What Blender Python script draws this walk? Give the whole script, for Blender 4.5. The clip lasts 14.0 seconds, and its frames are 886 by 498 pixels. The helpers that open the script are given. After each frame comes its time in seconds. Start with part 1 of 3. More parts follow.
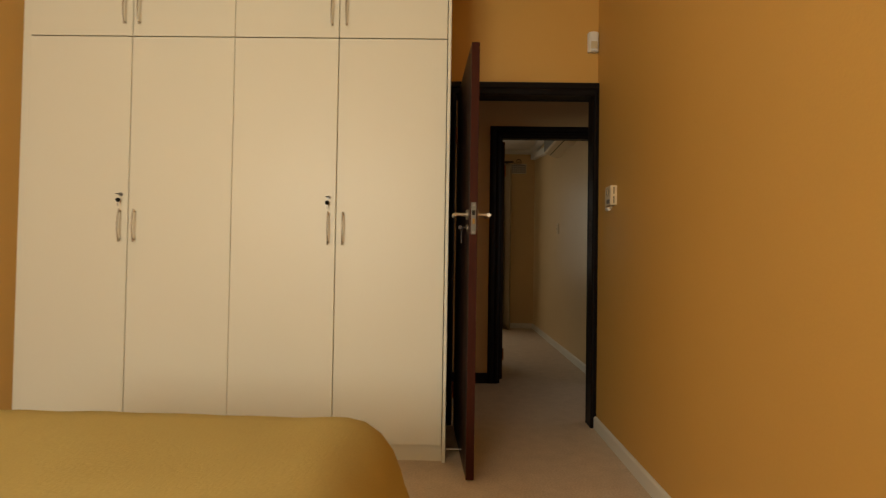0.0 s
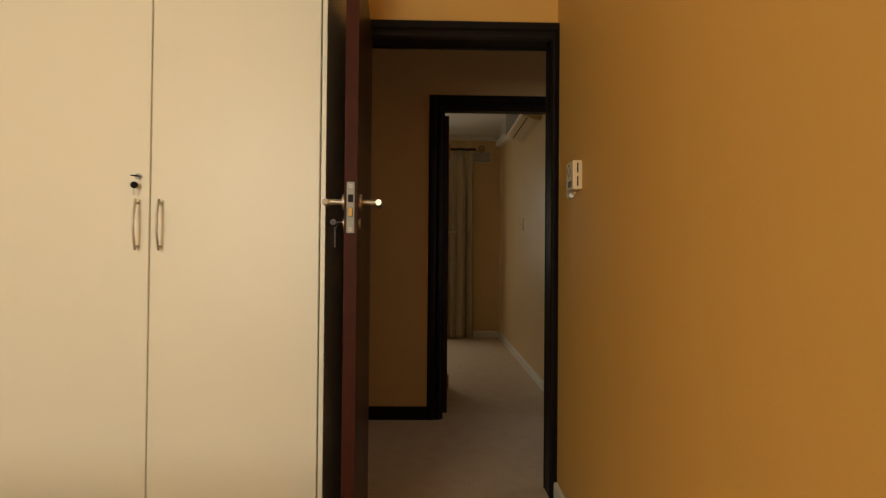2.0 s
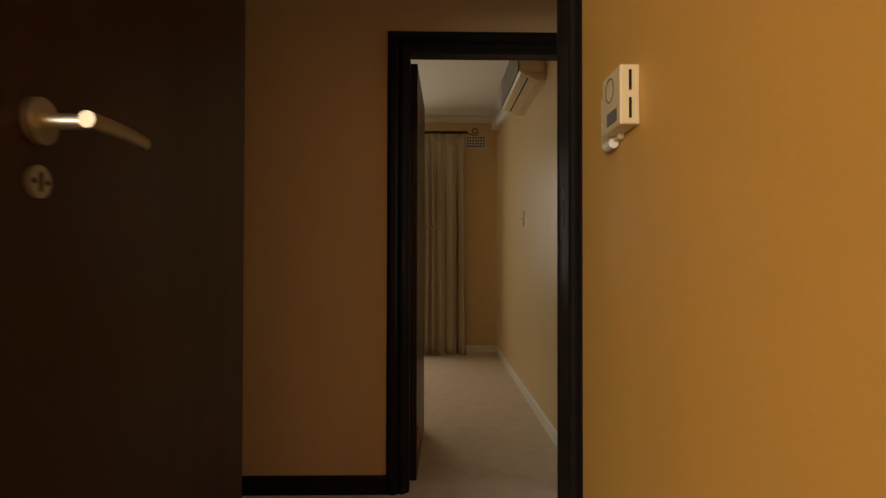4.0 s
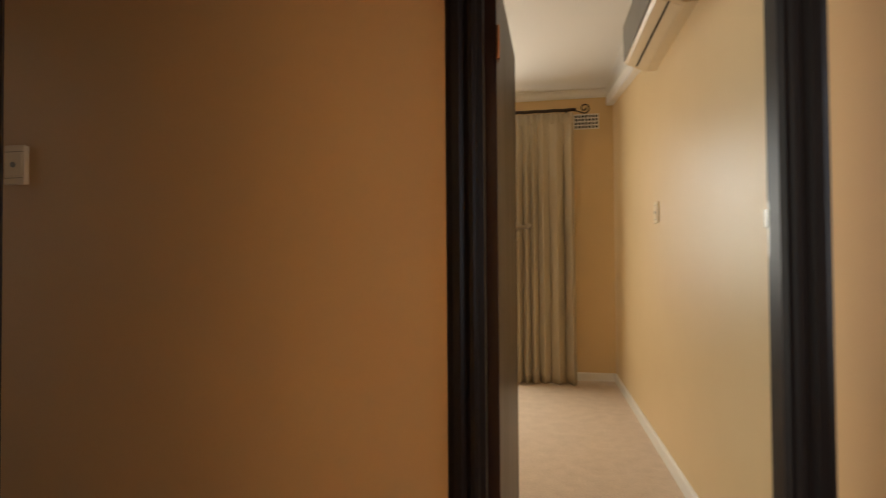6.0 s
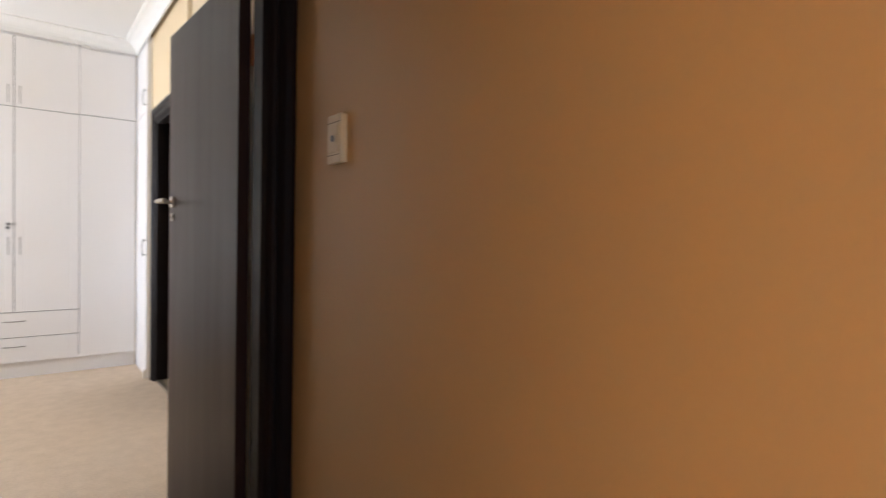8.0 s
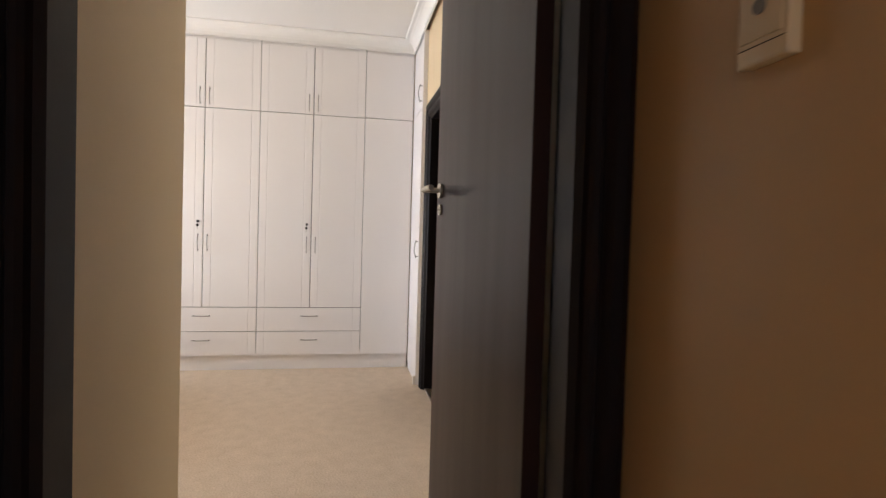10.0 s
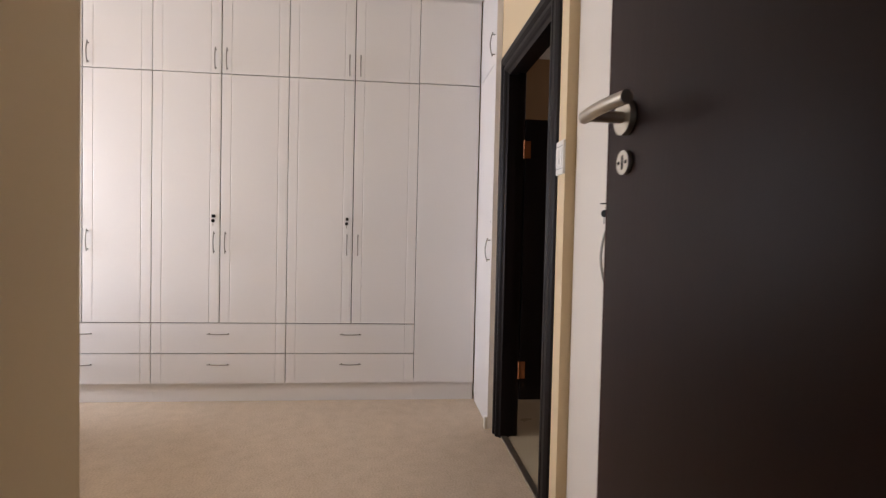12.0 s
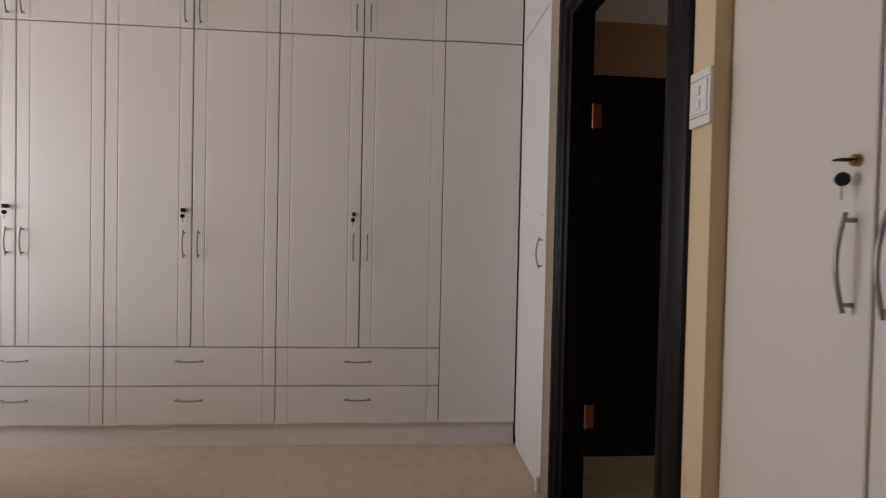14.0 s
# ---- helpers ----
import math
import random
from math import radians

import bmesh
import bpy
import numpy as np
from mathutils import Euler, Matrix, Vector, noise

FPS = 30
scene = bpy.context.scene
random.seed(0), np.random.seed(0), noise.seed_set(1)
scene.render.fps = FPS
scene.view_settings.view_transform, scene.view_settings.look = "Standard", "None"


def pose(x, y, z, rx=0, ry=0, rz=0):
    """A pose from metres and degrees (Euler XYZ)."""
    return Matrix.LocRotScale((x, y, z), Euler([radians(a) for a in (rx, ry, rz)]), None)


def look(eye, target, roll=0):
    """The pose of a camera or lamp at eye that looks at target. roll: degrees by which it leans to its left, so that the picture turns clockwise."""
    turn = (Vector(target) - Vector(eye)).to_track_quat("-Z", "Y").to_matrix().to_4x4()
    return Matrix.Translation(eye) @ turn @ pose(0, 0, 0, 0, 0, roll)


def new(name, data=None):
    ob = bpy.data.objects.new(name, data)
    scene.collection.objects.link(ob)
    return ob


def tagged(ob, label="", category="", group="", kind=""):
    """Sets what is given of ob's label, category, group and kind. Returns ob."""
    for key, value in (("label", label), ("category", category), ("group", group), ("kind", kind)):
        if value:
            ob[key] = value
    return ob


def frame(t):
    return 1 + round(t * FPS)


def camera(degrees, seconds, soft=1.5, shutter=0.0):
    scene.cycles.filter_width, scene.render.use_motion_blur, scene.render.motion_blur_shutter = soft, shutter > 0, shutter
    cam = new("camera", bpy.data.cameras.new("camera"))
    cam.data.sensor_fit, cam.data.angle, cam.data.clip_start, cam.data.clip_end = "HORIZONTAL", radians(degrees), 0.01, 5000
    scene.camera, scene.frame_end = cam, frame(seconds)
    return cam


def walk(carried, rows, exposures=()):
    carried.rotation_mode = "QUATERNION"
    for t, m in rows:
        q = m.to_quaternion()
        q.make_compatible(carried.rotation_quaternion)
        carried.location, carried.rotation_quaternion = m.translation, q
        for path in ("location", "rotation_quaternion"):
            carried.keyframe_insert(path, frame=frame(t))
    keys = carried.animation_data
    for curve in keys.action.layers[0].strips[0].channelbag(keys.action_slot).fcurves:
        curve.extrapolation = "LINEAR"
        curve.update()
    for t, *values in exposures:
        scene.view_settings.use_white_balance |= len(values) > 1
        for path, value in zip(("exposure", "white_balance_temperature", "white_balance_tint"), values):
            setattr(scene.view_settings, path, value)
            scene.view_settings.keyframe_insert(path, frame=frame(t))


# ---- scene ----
cam = camera(79.1, 14.0, soft=1.25, shutter=0.4)
PATH = [
    (0, (-0.911, -3.334, 1.015), (-0.941, -1.334, 1.054), 0.9),
    (0.5, (-0.813, -3.143, 1.024), (-0.798, -1.144, 1.058), 0.9),
    (1, (-0.692, -2.921, 1.029), (-0.654, -0.921, 1.063), 0.6),
    (1.5, (-0.602, -2.688, 1.044), (-0.562, -0.688, 1.076), 0.4),
    (2, (-0.576, -2.407, 1.069), (-0.533, -0.408, 1.096), 0.5),
    (2.5, (-0.512, -2.148, 1.076), (-0.469, -0.148, 1.101), 0.3),
    (3, (-0.444, -1.884, 1.08), (-0.404, 0.115, 1.102), 0.1),
    (3.2, (-0.43, -1.773, 1.08), (-0.391, 0.226, 1.102), 0.1),
    (5.3, (-0.333, -0.689, 1.108), (-0.384, 1.31, 1.149), 0.1),
    (5.5, (-0.333, -0.578, 1.11), (-0.438, 1.419, 1.149), -0.3),
    (6, (-0.339, -0.365, 1.128), (-0.696, 1.602, 1.167), -0.4),
    (6.5, (-0.431, -0.148, 1.116), (-1.093, 1.738, 1.158), 0.0),
    (7, (-0.519, 0.053, 1.125), (-1.442, 1.827, 1.169), 0.4),
    (7.5, (-0.572, 0.323, 1.164), (-1.857, 1.856, 1.171), 1.4),
    (8, (-0.714, 0.456, 1.193), (-2.293, 1.683, 1.146), 1.1),
    (8.5, (-0.901, 0.533, 1.179), (-2.656, 1.491, 1.138), 1.7),
    (9, (-1.061, 0.583, 1.167), (-2.918, 1.324, 1.122), 1.9),
    (9.2, (-1.132, 0.613, 1.169), (-3.024, 1.259, 1.122), 1.8),
    (11.3, (-2.133, 0.628, 1.17), (-4.117, 0.871, 1.111), 1.4),
    (11.5, (-2.238, 0.608, 1.166), (-4.223, 0.847, 1.105), 1.2),
    (12, (-2.488, 0.614, 1.147), (-4.477, 0.82, 1.089), 1.3),
    (12.5, (-2.705, 0.634, 1.14), (-4.696, 0.818, 1.08), 1.2),
    (13, (-2.913, 0.634, 1.127), (-4.904, 0.812, 1.076), 1.2),
    (13.5, (-3.114, 0.612, 1.116), (-5.107, 0.776, 1.068), 1.2),
    (14, (-3.284, 0.581, 1.114), (-5.277, 0.745, 1.072), 1.2),
]
EXPOSURES = [(0.0, -0.35, 7300, 10), (1.5, -0.2, 7300, 10), (3.2, 0.08, 7200, 10), (5.3, 1.45, 6800, 10), (6.5, 2.35, 6250, 12), (7.5, 2.87, 5750, 11), (9.2, 2.52, 6300, 12), (11.3, 2.2, 6300, 17), (12.5, 1.75, 6300, 18), (14.0, 1.17, 6350, 18)]
walk(cam, [(t, look(eye, target, roll)) for t, eye, target, roll in PATH], EXPOSURES)

# ---- light ----
world = bpy.data.worlds.new("daylight")
scene.world = world
world.use_nodes = True
sky = world.node_tree.nodes.new("ShaderNodeTexSky")
sky.sky_type, sky.sun_disc = "NISHITA", False
sky.sun_elevation, sky.sun_rotation = radians(50), radians(200)
world.node_tree.links.new(sky.outputs[0], world.node_tree.nodes["Background"].inputs[0])
world.node_tree.nodes["Background"].inputs[1].default_value = 0.1


def sun(strength, elevation, azimuth):
    lamp = bpy.data.lights.new("sun", "SUN")
    lamp.energy, lamp.angle, lamp.color = strength, radians(0.5), (1, 0.95, 0.87)
    way = Vector((math.sin(azimuth) * math.cos(elevation), math.cos(azimuth) * math.cos(elevation), math.sin(elevation)))
    new("sun", lamp).matrix_world = look(way * 40, (0, 0, 0))


def daylight(name, eye, target, width, height, watts, colour):
    """Area lamp: sky light that enters by a window's opening, or the bathroom's added fill."""
    lamp = bpy.data.lights.new(name, "AREA")
    lamp.shape, lamp.size, lamp.size_y = "RECTANGLE", width, height
    lamp.energy, lamp.color = watts, colour
    new(name, lamp).matrix_world = look(eye, target)


sun(3.0, radians(50), radians(200))
daylight("daylight_bedroom", (-2.3, -5.18, 1.6), (-2.0, 0, 1.6), 1.4, 1.3, 96, (0.92, 0.93, 0.83))
daylight("daylight_far_bedroom", (-1.5, 4.75, 1.5), (-0.6, 1.8, 0.5), 1.7, 1.3, 14, (1.0, 0.96, 0.84))
daylight("daylight_main_bedroom", (-5.05, -3.38, 1.1), (-5.05, 0, -0.75), 2.0, 2.0, 30.5, (0.88, 0.93, 1.0))
daylight("daylight_passage", (1.58, 0.61, 1.4), (-2, 0.61, 1.2), 0.7, 1.4, 2.2, (0.95, 0.95, 1.0))
# Unseen fill lamp added to lift the bathroom; its walls have no window.
daylight("fill_bathroom", (-6.2, 3.57, 1.9), (-6.2, 0, 1.2), 0.8, 0.6, 1.8, (1.0, 0.93, 0.85))


# ---- materials ----
def material(name, colour, rough=0.6, metal=0.0, grain=0.0, grain_size=200.0, stain=0.0, stain_size=1.5, bump=0.0, stretch=(1, 1, 1), second=None, gloss=0.5, shade=0.0):
    """A procedural surface: fine grain and larger stains in the colour, fine relief, uneven gloss."""
    m = bpy.data.materials.new(name)
    m.use_nodes = True
    n, k = m.node_tree.nodes, m.node_tree.links
    b = n["Principled BSDF"]
    b.inputs["Roughness"].default_value, b.inputs["Metallic"].default_value = rough, metal
    b.inputs["Specular IOR Level"].default_value = gloss
    b.inputs["Base Color"].default_value = (*colour, 1)
    where = n.new("ShaderNodeTexCoord")
    place = n.new("ShaderNodeMapping")
    place.inputs["Scale"].default_value = stretch
    k.new(where.outputs["Object"], place.inputs["Vector"])
    fine = n.new("ShaderNodeTexNoise")
    fine.inputs["Scale"].default_value, fine.inputs["Detail"].default_value = grain_size, 3
    k.new(place.outputs[0], fine.inputs["Vector"])
    coarse = n.new("ShaderNodeTexNoise")
    coarse.inputs["Scale"].default_value, coarse.inputs["Detail"].default_value = stain_size, 5
    k.new(place.outputs[0], coarse.inputs["Vector"])
    if grain or stain:
        dark = second or tuple(c * 0.55 for c in colour)
        a = n.new("ShaderNodeMix")
        a.data_type = "RGBA"
        a.inputs[6].default_value, a.inputs[7].default_value = (*colour, 1), (*dark, 1)
        f = n.new("ShaderNodeMath")
        f.operation = "MULTIPLY"
        k.new(fine.outputs[0], f.inputs[0])
        f.inputs[1].default_value = grain
        g = n.new("ShaderNodeMath")
        g.operation = "MULTIPLY_ADD"
        k.new(coarse.outputs[0], g.inputs[0])
        g.inputs[1].default_value = stain
        k.new(f.outputs[0], g.inputs[2])
        k.new(g.outputs[0], a.inputs[0])
        k.new(a.outputs[2], b.inputs["Base Color"])
    r = n.new("ShaderNodeMapRange")
    r.inputs[3].default_value, r.inputs[4].default_value = max(rough - 0.08, 0.02), min(rough + 0.08, 1)
    k.new(coarse.outputs[0], r.inputs[0])
    k.new(r.outputs[0], b.inputs["Roughness"])
    if bump:
        u = n.new("ShaderNodeBump")
        u.inputs["Strength"].default_value, u.inputs["Distance"].default_value = bump, 0.004
        k.new(fine.outputs[0], u.inputs["Height"])
        k.new(u.outputs[0], b.inputs["Normal"])
    return m


PAINT_A = material("amber_wall_paint", (0.66, 0.372, 0.095), 0.55, grain=0.08, grain_size=90, stain=0.2, stain_size=1.2, bump=0.14)
PAINT_HALL = material("tan_wall_paint", (0.57, 0.382, 0.195), 0.5, grain=0.06, grain_size=90, stain=0.16, stain_size=1.3, bump=0.06)
PAINT_B = material("honey_wall_paint", (0.72, 0.525, 0.28), 0.42, gloss=0.35, grain=0.05, grain_size=90, stain=0.18, stain_size=1.6, bump=0.06)
PAINT_C = material("cream_wall_paint", (0.74, 0.58, 0.36), 0.55, grain=0.05, grain_size=90, stain=0.12, stain_size=1.4, bump=0.06)
WHITE_CEILING = material("white_ceiling_paint", (0.80, 0.78, 0.74), 0.8, grain=0.04, stain=0.06, bump=0.05)
CARPET = material("beige_carpet", (0.85, 0.70, 0.545), 0.95, grain=0.7, grain_size=105, stain=0.4, stain_size=12, bump=0.8, second=(0.45, 0.345, 0.245), gloss=0.1)
MELAMINE_A = material("cream_melamine", (0.785, 0.752, 0.635), 0.42, grain=0.03, stain=0.08, stain_size=1.1)
MELAMINE_C = material("white_foil_wrap", (0.80, 0.77, 0.75), 0.36, grain=0.03, stain=0.07, stain_size=0.9, bump=0.02)
# Warmer and darker than MELAMINE_C: the niche's dim bounced light put into the colour.
MELAMINE_BOUNCE = material("warm_bounce_melamine", (0.74, 0.68, 0.60), 0.4, grain=0.03, stain=0.08, stain_size=1.0)
# Near-black: shade of wardrobe gaps and switch grooves put into the colour.
GAP = material("painted_gap_shade", (0.05, 0.035, 0.025), 0.9)
WENGE = material("dark_stained_wood", (0.034, 0.017, 0.014), 0.33, gloss=0.12, grain=0.5, grain_size=26, stain=0.3, stain_size=2, bump=0.02, stretch=(6, 6, 0.5), second=(0.024, 0.013, 0.011))
WENGE_EDGE = material("reddish_stained_edge", (0.065, 0.015, 0.008), 0.5, gloss=0.1, grain=0.6, grain_size=30, stain=0.3, bump=0.06, stretch=(6, 6, 0.4), second=(0.03, 0.009, 0.006))
FRAME = material("dark_gloss_frame_paint", (0.007, 0.005, 0.005), 0.45, gloss=0.15, grain=0.2, grain_size=40, stain=0.4, bump=0.04, second=(0.012, 0.008, 0.008))
SATIN = material("satin_steel", (0.50, 0.45, 0.37), 0.40, metal=1.0, grain=0.1, grain_size=300, stain=0.2, stain_size=20)
STEEL = material("polished_steel", (0.36, 0.34, 0.31), 0.42, metal=1.0, grain=0.1, stain=0.3, stain_size=30)
LOCK = material("worn_steel_plate", (0.24, 0.23, 0.20), 0.5, metal=1.0, grain=0.3, grain_size=60, stain=0.5, stain_size=25)
DULL = material("paint_smeared_steel", (0.10, 0.085, 0.085), 0.55, metal=0.5, grain=0.3, stain=0.6, stain_size=30)
BRASS = material("brass", (0.34, 0.20, 0.06), 0.4, metal=1.0, stain=0.3, stain_size=30)
COPPER = material("copper_hinge", (0.55, 0.24, 0.12), 0.4, metal=1.0, stain=0.4, stain_size=40)
BLACK = material("black_plastic", (0.010, 0.010, 0.010), 0.6, gloss=0.15, stain=0.2)
PLASTIC = material("ivory_plastic", (0.70, 0.57, 0.37), 0.38, stain=0.12, stain_size=8)
WHITE_PLASTIC = material("white_plastic", (0.80, 0.77, 0.72), 0.36, stain=0.1, stain_size=8)
GREY_PANEL = material("grey_satin_panel", (0.17, 0.16, 0.14), 0.4, stain=0.2, stain_size=3)
SKIRTING = material("white_skirting_paint", (0.80, 0.76, 0.68), 0.45, grain=0.05, stain=0.2, stain_size=4)
CURTAIN = material("taupe_curtain_cloth", (0.57, 0.49, 0.36), 0.85, grain=0.35, grain_size=220, stain=0.2, bump=0.25, stretch=(1, 1, 0.25), gloss=0.2)
IRON = material("dark_iron", (0.045, 0.028, 0.018), 0.5, metal=0.6, stain=0.3, stain_size=20)
SPREAD = material("mustard_bedspread", (0.56, 0.42, 0.15), 0.9, grain=0.3, grain_size=170, stain=0.2, stain_size=2.5, bump=0.3, gloss=0.15)
DUVET = material("cream_duvet_cloth", (0.78, 0.69, 0.55), 0.85, grain=0.15, grain_size=150, stain=0.14, stain_size=5, bump=0.2, gloss=0.2)
TILE = material("cream_floor_tile", (0.62, 0.52, 0.36), 0.3, grain=0.1, stain=0.25, stain_size=3)
BROWN_WALL = material("brown_wall_tile", (0.36, 0.22, 0.11), 0.4, grain=0.1, stain=0.3, stain_size=2)
GRASS = material("dry_lawn", (0.10, 0.12, 0.05), 0.95, grain=0.6, grain_size=30, stain=0.5, stain_size=0.4, bump=0.5)
LAMP = bpy.data.materials.new("downlight_glow")
LAMP.use_nodes = True
LAMP.node_tree.nodes["Principled BSDF"].inputs["Emission Color"].default_value = (1, 0.9, 0.75, 1)
LAMP.node_tree.nodes["Principled BSDF"].inputs["Emission Strength"].default_value = 4
GLASS = bpy.data.materials.new("window_glass")
GLASS.use_nodes = True
GLASS.node_tree.nodes["Principled BSDF"].inputs["Transmission Weight"].default_value = 1
GLASS.node_tree.nodes["Principled BSDF"].inputs["Roughness"].default_value = 0.02


# ---- mesh helpers ----
def box(bm, a, b, bevel=0.0, segments=2):
    """A box between two corners, with rounded edges."""
    lo = [min(p, q) for p, q in zip(a, b)]
    hi = [max(p, q) for p, q in zip(a, b)]
    made = bmesh.ops.create_cube(bm, size=1, matrix=Matrix.LocRotScale([(p + q) / 2 for p, q in zip(lo, hi)], None, [q - p for p, q in zip(lo, hi)]))["verts"]
    if bevel:
        edges = list({e for v in made for e in v.link_edges})
        bmesh.ops.bevel(bm, geom=edges, offset=bevel, segments=segments, profile=0.5, affect="EDGES")
    return bm


def boxes(*pairs, bevel=0.0):
    bm = bmesh.new()
    for a, b in pairs:
        box(bm, a, b, bevel)
    return bm


def cylinder(bm, a, b, r, sides=20, r2=None):
    a, b = Vector(a), Vector(b)
    turn = (b - a).to_track_quat("Z", "Y").to_matrix().to_4x4()
    bmesh.ops.create_cone(bm, cap_ends=True, segments=sides, radius1=r, radius2=r if r2 is None else r2, depth=(b - a).length, matrix=Matrix.Translation((a + b) / 2) @ turn)
    return bm


def tube(bm, points, r, sides=10):
    """A round bar through points, with closed ends."""
    pts = [Vector(p) for p in points]
    rings = []
    side = None
    for i, p in enumerate(pts):
        d = (pts[min(i + 1, len(pts) - 1)] - pts[max(i - 1, 0)]).normalized()
        if side is None:
            side = d.cross(Vector((0.31, 0.17, 0.93))).normalized()
        side = (side - d * side.dot(d)).normalized()
        up = d.cross(side)
        rings.append([bm.verts.new(p + r * (math.cos(q) * side + math.sin(q) * up)) for q in (2 * math.pi * j / sides for j in range(sides))])
    for a, b in zip(rings, rings[1:]):
        for j in range(sides):
            bm.faces.new((a[j], a[(j + 1) % sides], b[(j + 1) % sides], b[j]))
    bm.faces.new(rings[0][::-1])
    bm.faces.new(rings[-1])
    return bm


def prism(bm, outline, lo, hi, place):
    """An outline of (u, v) drawn out from lo to hi; place(u, v, w) gives the point."""
    n = len(outline)
    a = [bm.verts.new(place(u, v, lo)) for u, v in outline]
    b = [bm.verts.new(place(u, v, hi)) for u, v in outline]
    for i in range(n):
        bm.faces.new((a[i], a[(i + 1) % n], b[(i + 1) % n], b[i]))
    bm.faces.new(a[::-1])
    bm.faces.new(b)
    return bm


def part(name, bm, material, parent=None, label="", smooth=False):
    bmesh.ops.recalc_face_normals(bm, faces=bm.faces)
    mesh = bpy.data.meshes.new(name)
    bm.to_mesh(mesh)
    bm.free()
    mesh.materials.append(material)
    if smooth:
        mesh.polygons.foreach_set("use_smooth", [True] * len(mesh.polygons))
        mesh.set_sharp_from_angle(angle=radians(40))
    ob = new(name, mesh)
    ob.parent = parent
    return tagged(ob, label)


def thing(name, m, label, category, group="", kind=""):
    ob = new(name)
    ob.empty_display_size = 0.05
    ob.matrix_world = m
    return tagged(ob, label, category, group, kind)


def structure(name, bm, material, label, category):
    return tagged(part(name, bm, material), label, category, kind="structure")


# ---- structure ----
CEIL_A, CEIL_H, CEIL_B, CEIL_C = 2.72, 2.72, 2.69, 2.82


def wall(name, x0, x1, y0, y1, material, label, openings=(), top=2.85):
    """A wall with thickness; openings are (from, to, sill, head) along its longer side."""
    along_x = (x1 - x0) > (y1 - y0)
    lo, hi = (x0, x1) if along_x else (y0, y1)
    bm = bmesh.new()

    def piece(a, b, z0, z1):
        if b - a > 1e-4 and z1 - z0 > 1e-4:
            box(bm, (a, y0, z0) if along_x else (x0, a, z0), (b, y1, z1) if along_x else (x1, b, z1))
    at = lo
    for a, b, sill, head in sorted(openings):
        piece(at, a, 0, top)
        piece(a, b, 0, sill)
        piece(a, b, head, top)
        at = b
    piece(at, hi, 0, top)
    return structure(name, bm, material, label, "wall")


# bedroom with the bed: x -3.17..0, y -5.2..0
wall("wall_a_east", -0.012, 0.11, -5.31, 0.0, PAINT_A, "amber painted plaster wall with white skirting")
wall("wall_a_north", -2.46, 0.11, 0.0, 0.096, PAINT_A, "amber painted plaster wall round a dark door frame", [(-0.925, -0.02, 0, 2.11)])
wall("wall_a_south", -3.44, 0.0, -5.31, -5.2, PAINT_A, "amber painted plaster wall with a window", [(-3.05, -1.55, 0.85, 2.25)])
wall("wall_a_west", -3.44, -3.125, -5.2, -0.06, PAINT_A, "amber painted plaster wall beside the wardrobe")
# passage: x -2.35..1.6, y 0.1..1.121
structure("wall_hall_south", boxes(((-2.35, 0.0965, 0), (-0.925, 0.10, 2.8)), ((0.0, 0.0965, 0), (1.6, 0.10, 2.8)), ((-0.925, 0.0965, 2.11), (0.0, 0.10, 2.8))), PAINT_HALL, "tan painted passage wall beside a bedroom door", "wall")
wall("wall_hall_north", -2.46, 1.6, 1.121, 1.18, PAINT_HALL, "tan painted passage wall with a light switch", [(-0.575, 0.365, 0, 2.12)])
wall("wall_hall_east", 1.6, 1.7, 0.0, 1.18, PAINT_HALL, "tan painted passage end wall with a glazed opening", [(0.22, 1.0, 0.6, 2.1)])
structure("wall_a_extension", boxes(((0.111, 0.0, 0), (1.599, 0.0963, 2.85))), PAINT_HALL, "tan painted passage wall", "wall")
# far bedroom: x -3.2..0.335, y 1.24..4.77
wall("wall_b_south", -3.3, 1.6, 1.1805, 1.24, PAINT_B, "honey painted bedroom wall round a door", [(-0.575, 0.365, 0, 2.12)])
wall("wall_b_east", 0.335, 0.435, 1.2405, 4.87, PAINT_B, "honey painted bedroom wall, lightly scuffed")
wall("wall_b_north", -3.3, 0.334, 4.77, 4.89, PAINT_B, "honey painted bedroom wall with a curtained window", [(-2.45, -0.55, 0.85, 2.2)])
wall("wall_b_west", -3.3, -3.2, 1.2405, 4.77, PAINT_B, "honey painted bedroom wall")
# main bedroom: x -6.72..-3.57 with an entry lobby to x -2.46
wall("wall_c_east", -2.46, -2.351, -0.06, 1.1205, PAINT_HALL, "tan painted passage end wall round a dark door frame", [(0.12, 1.10, 0, 2.12)])
structure("wall_c_east_inner", boxes(((-2.465, -0.059, 0), (-2.4605, 0.085, 2.85)), ((-2.465, 0.085, 2.13), (-2.4605, 1.115, 2.85))), PAINT_C, "cream painted wall inside the bedroom door", "wall")
wall("wall_lobby_south", -3.475, -2.466, -0.06, 0.082, PAINT_C, "cream painted lobby wall ending in an outer corner")
wall("wall_lobby_north", -3.684, -2.4605, 1.121, 1.18, PAINT_C, "cream painted lobby wall behind the open door")
structure("wall_c_inner_east", boxes(((-3.481, -3.4, 0), (-3.4755, 0.082, 2.85)), ((-3.4755, -3.4, 0), (-3.441, -0.061, 2.85))), PAINT_C, "cream painted bedroom wall", "wall")
wall("wall_c_north", -6.85, -4.405, 1.255, 1.36, PAINT_C, "cream painted wall round the bathroom door", [(-5.51, -4.55, 0, 2.12)])
wall("wall_c_south", -6.85, -3.44, -3.52, -3.4, PAINT_C, "cream painted bedroom wall with a window", [(-6.1, -3.9, 0.05, 2.15)])
